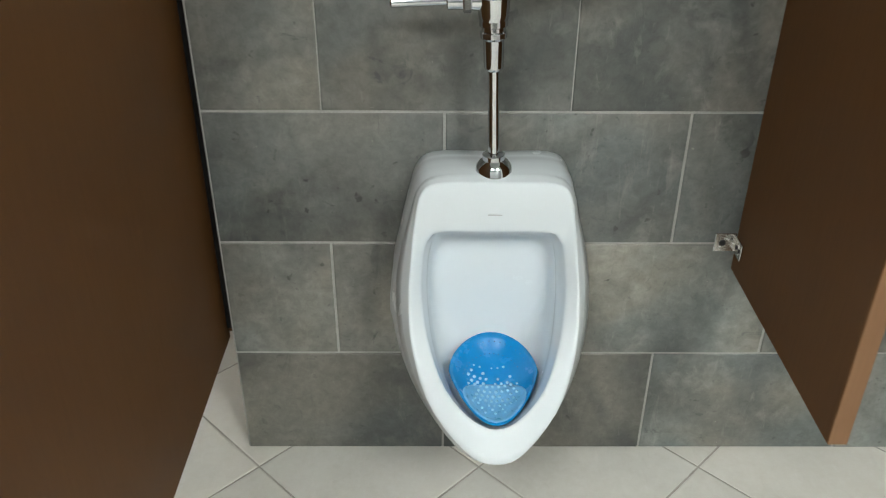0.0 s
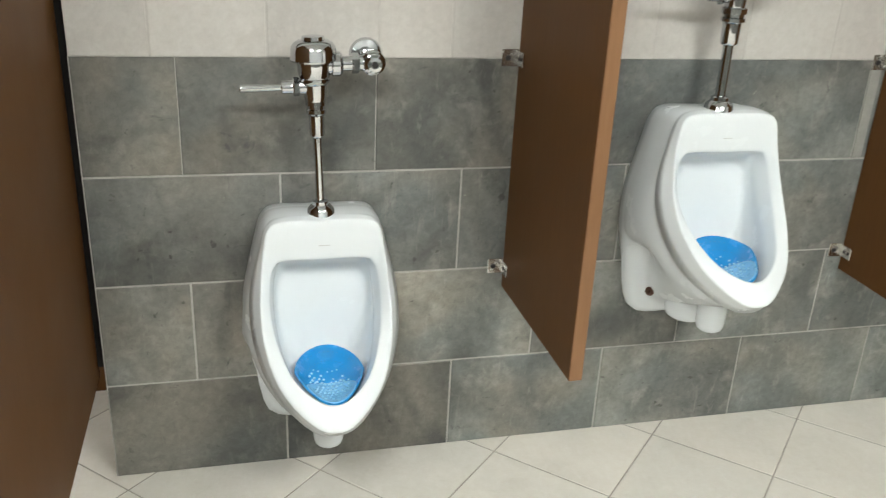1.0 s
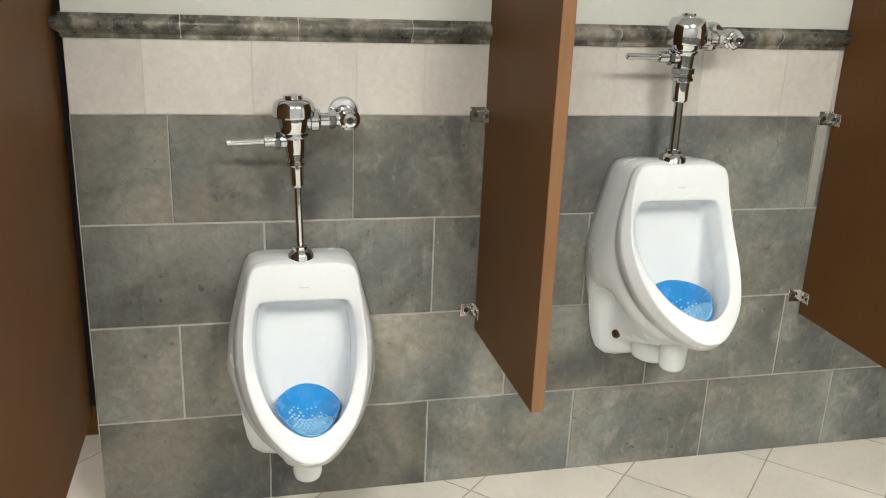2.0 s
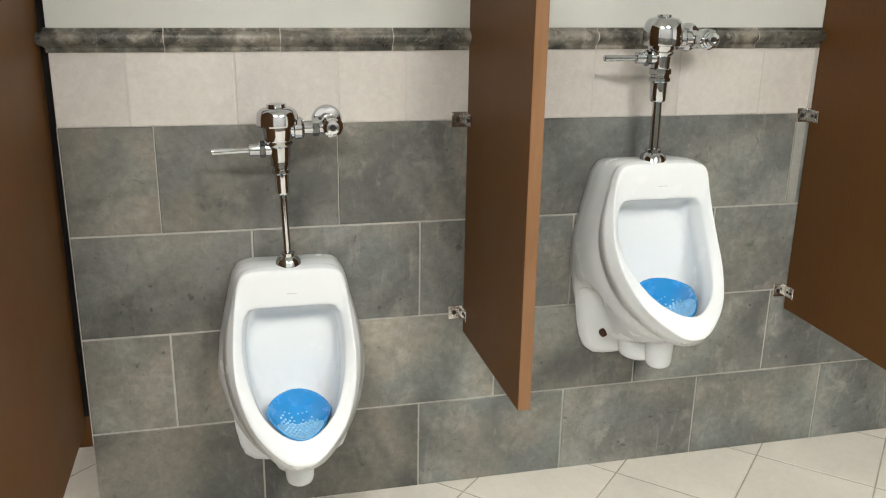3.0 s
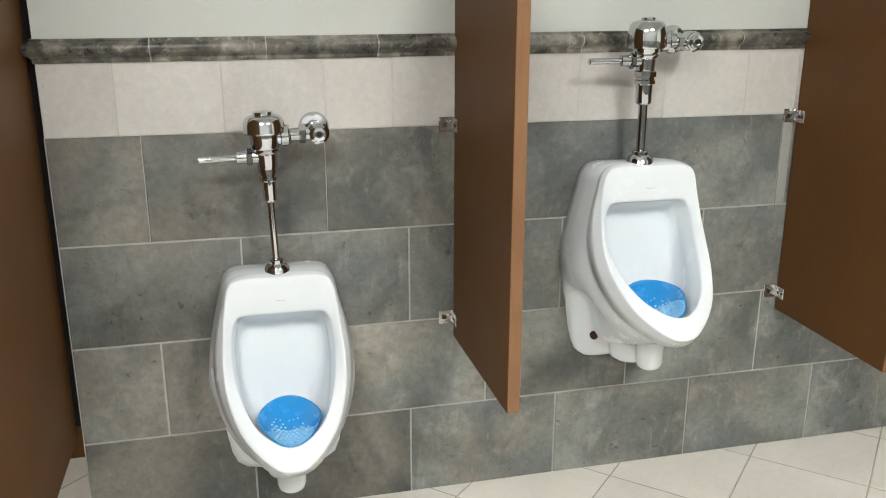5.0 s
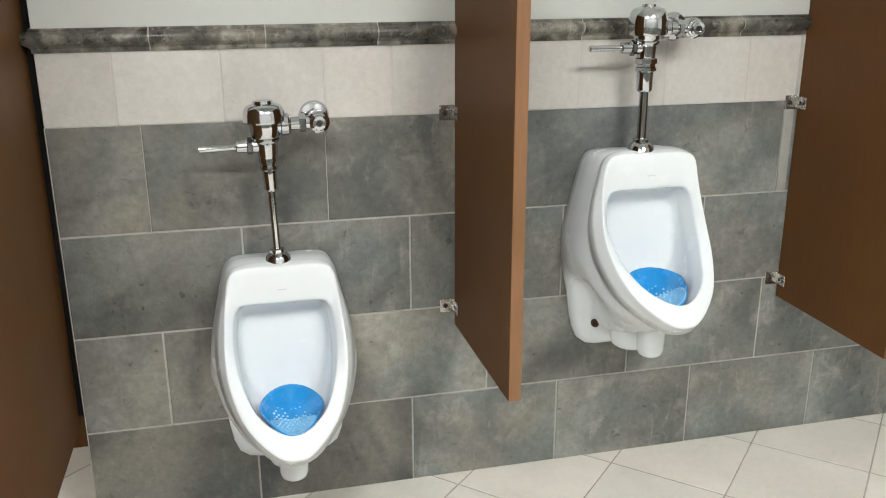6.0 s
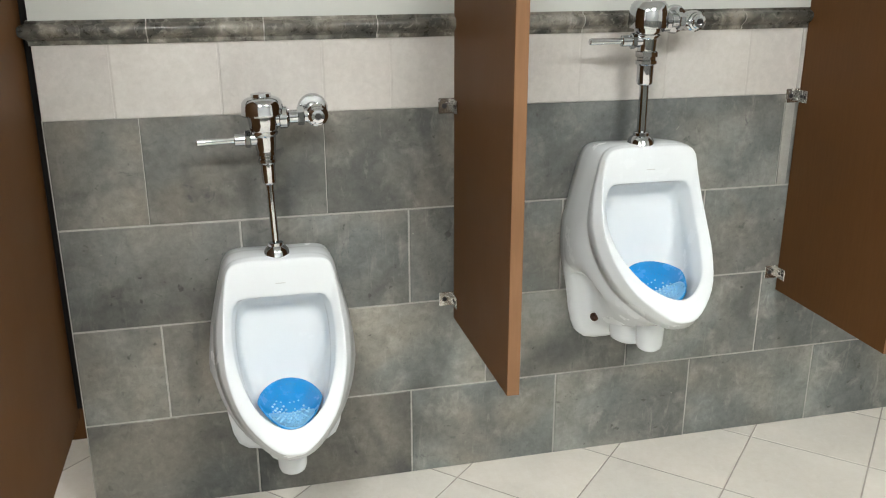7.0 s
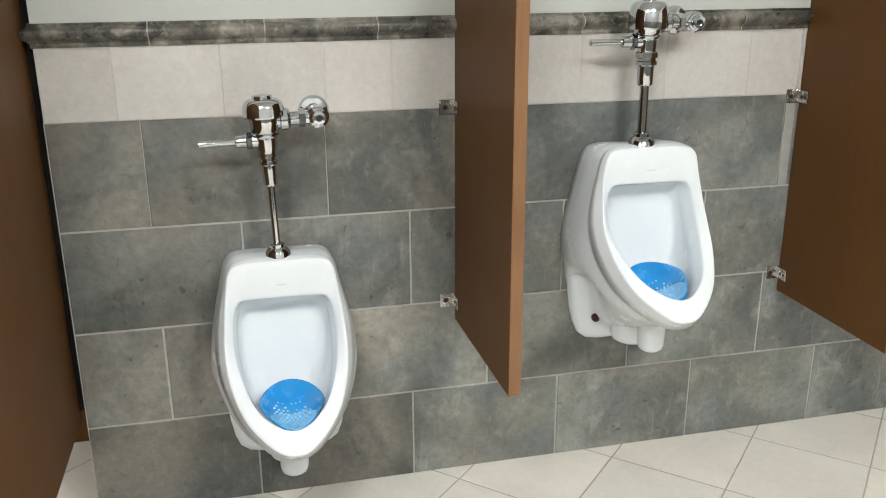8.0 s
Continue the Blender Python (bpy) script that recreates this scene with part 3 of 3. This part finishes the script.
# brightness (0.5 is the mean) and warmth of the tiles, course by course from the corner, mostly rising away from it
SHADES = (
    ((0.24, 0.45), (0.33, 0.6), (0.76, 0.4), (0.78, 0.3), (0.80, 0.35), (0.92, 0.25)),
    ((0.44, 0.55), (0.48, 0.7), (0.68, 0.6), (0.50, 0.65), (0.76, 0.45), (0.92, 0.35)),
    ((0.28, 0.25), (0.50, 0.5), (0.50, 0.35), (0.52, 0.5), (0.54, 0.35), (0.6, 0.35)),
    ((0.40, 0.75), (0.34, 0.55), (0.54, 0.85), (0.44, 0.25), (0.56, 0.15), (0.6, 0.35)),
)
TIGHT = 0.0022
rnd = random.Random(7)
for row in range(4):
    pitch = 0.4415 if row == 3 else TILE_W
    x = (0.431 if row % 2 == 0 else 0.213) - pitch
    column = 0
    while x < EAST:
        a, b = max(x, -GROUT / 2), min(x + pitch, EAST)
        if b - a > 0.02:
            close = row == 3 and column < 3
            tile = lay("slate_tile", a, b, ROWS_Z[row] - (GROUT / 2 if row == 0 else 0), ROWS_Z[row + 1], SLATE, wall_north, rnd,
                       TIGHT if close and column > 0 else GROUT, TIGHT if close and column < 2 else GROUT)
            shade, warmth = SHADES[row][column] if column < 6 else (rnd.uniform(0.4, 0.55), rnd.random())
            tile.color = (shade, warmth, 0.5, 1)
            column += 1
        x += pitch


def rail_base(x):
    """The rail runs slightly out of level."""
    return 1.2415 + 0.0055 * x


cuts = [-GROUT / 2, 0.163, 0.410, 0.659, 0.830, 1.084, 1.340, 1.59, 1.844, 2.10, 2.35, 2.60, 2.85, 3.10, EAST]
for a, b in zip(cuts, cuts[1:]):
    lay("cream_tile", a - 0.0012, b + 0.0012, ROWS_Z[4] - 0.0035, rail_base((a + b) / 2) + 0.004, CREAM, wall_north, rnd)


RAIL_PROFILE = ((0.004, 0.0), (-0.004, 0.0), (-0.005, 0.010), (-0.010, 0.015), (-0.018, 0.019), (-0.0235, 0.026), (-0.0255, 0.033), (-0.0235, 0.040), (-0.016, 0.046), (-0.008, 0.048), (-0.006, 0.0505), (-0.006, 0.0555), (0.004, 0.0555))


def rail_mesh(w, mat, inset=0.0, mitre=False, back=False):
    """Moulded chair rail tile: flat fillets with a half round between. mitre: its first end turns an outer corner; back: the short return behind that corner."""
    bm = bmesh.new()
    ends = []
    for last in (False, True):
        ring = []
        for y, z in RAIL_PROFILE:
            if back:
                ring.append(bm.verts.new((y, w if last else y, z)))
            else:
                ring.append(bm.verts.new((w if last else y if mitre else 0.0, y + inset, z)))
        ends.append(ring)
    n = len(RAIL_PROFILE)
    for k in range(n):
        bm.faces.new((ends[0][k], ends[0][(k + 1) % n], ends[1][(k + 1) % n], ends[1][k]))
    bm.faces.new(ends[0])
    bm.faces.new(ends[1])
    me = mesh_of(bm, "rail_tile", mat, True)
    me.set_sharp_from_angle(angle=radians(38))
    return me


rail_cuts = [-0.0014, 0.254, 0.521, 0.795, 1.067, 1.339, 1.575, 1.809, 2.085, 2.357, 2.63, 2.90, 3.17, EAST]
for a, b in zip(rail_cuts, rail_cuts[1:]):
    ob = new("rail_tile", rail_mesh(b - a - 0.0028, RAIL_TILE, mitre=a < 0))
    ob.matrix_basis = Matrix.Translation((a + 0.0014, 0, rail_base(a))) @ Matrix.Rotation(-0.0055, 4, "Y")
    ob.parent = wall_north
ob = new("rail_grout", rail_mesh(EAST - 0.001, GROUT_WALL, 0.0014))
ob.matrix_basis = Matrix.Translation((0.0, 0, rail_base(0))) @ Matrix.Rotation(-0.0055, 4, "Y")
ob.parent = wall_north
ob = new("rail_tile", rail_mesh(0.029, RAIL_TILE, back=True))
ob.location = (-0.0006, 0.0, rail_base(0))
ob.parent = wall_north
part("filler_strip", box(1.9775, -0.0022, 0.8035, 2.008, 0.001, 1.067, 0.0006, 1), CAULK, wall_north, "pale filler strip beside the screen")
part("filler_strip", box(2.006, -0.0022, 1.076, 2.0145, 0.001, 1.256, 0.0006, 1), GROUT_WALL, wall_north, "pale filler strip beside the screen")

# floor tiles on the diagonal


def clipped(poly, axis, limit, keep_below):
    """Cuts a convex outline at a straight edge of the room."""
    out = []
    for a, b in zip(poly, poly[1:] + poly[:1]):
        ina, inb = (a[axis] <= limit) == keep_below, (b[axis] <= limit) == keep_below
        if ina:
            out.append(a)
        if ina != inb:
            t = (limit - a[axis]) / (b[axis] - a[axis])
            out.append((a[0] + t * (b[0] - a[0]), a[1] + t * (b[1] - a[1])))
    return out


def floor_tile_mesh(outline, thick=0.006, edge=0.0018):
    bm = bmesh.new()
    cx = sum(p[0] for p in outline) / len(outline)
    cy = sum(p[1] for p in outline) / len(outline)
    n = len(outline)
    k = 1 - edge * 2.2 / max(0.05, max(math.hypot(p[0] - cx, p[1] - cy) for p in outline))
    t = [bm.verts.new((cx + (x - cx) * k, cy + (y - cy) * k, 0)) for x, y in outline]
    m = [bm.verts.new((x, y, -edge * .7)) for x, y in outline]
    b = [bm.verts.new((x, y, -thick)) for x, y in outline]
    bm.faces.new(t)
    for up, low in ((t, m), (m, b)):
        for q in range(n):
            bm.faces.new((up[q], up[(q + 1) % n], low[(q + 1) % n], low[q]))
    return mesh_of(bm, "floor_tile", FLOOR_TILE)


half = (0.4805 - 0.0062) / 2
diamond = [(-half, 0), (0, -half), (half, 0), (0, half)]
whole = floor_tile_mesh(diamond)
for i in range(-14, 22):
    for j in range(-14, 22):
        p, q = -0.031 + 0.4805 * (i + 0.5), 0.571 + 0.4805 * (j + 0.5)
        cx, cy = (p + q) / 2, (p - q) / 2
        north = 0.004 if cx > 0.26 else BACK - 0.002
        poly = diamond
        for axis, limit, below in ((0, EAST - 0.001 - cx, True), (0, WEST + 0.001 - cx, False), (1, north - cy, True), (1, SOUTH + 0.001 - cy, False)):
            poly = clipped(poly, axis, limit, below) if poly else poly
        if len(poly) < 3 or max(a[0] for a in poly) - min(a[0] for a in poly) < 0.03 or max(a[1] for a in poly) - min(a[1] for a in poly) < 0.012:
            continue
        same = poly == diamond
        ob = new("floor_tile", whole if same else floor_tile_mesh(poly))
        ob.matrix_basis = Matrix.Translation((cx, cy, rnd.uniform(-0.0004, 0.0003))) @ Matrix.Rotation(radians(90 * rnd.randrange(4) if same else 0), 4, "Z")
        ob.parent = floor
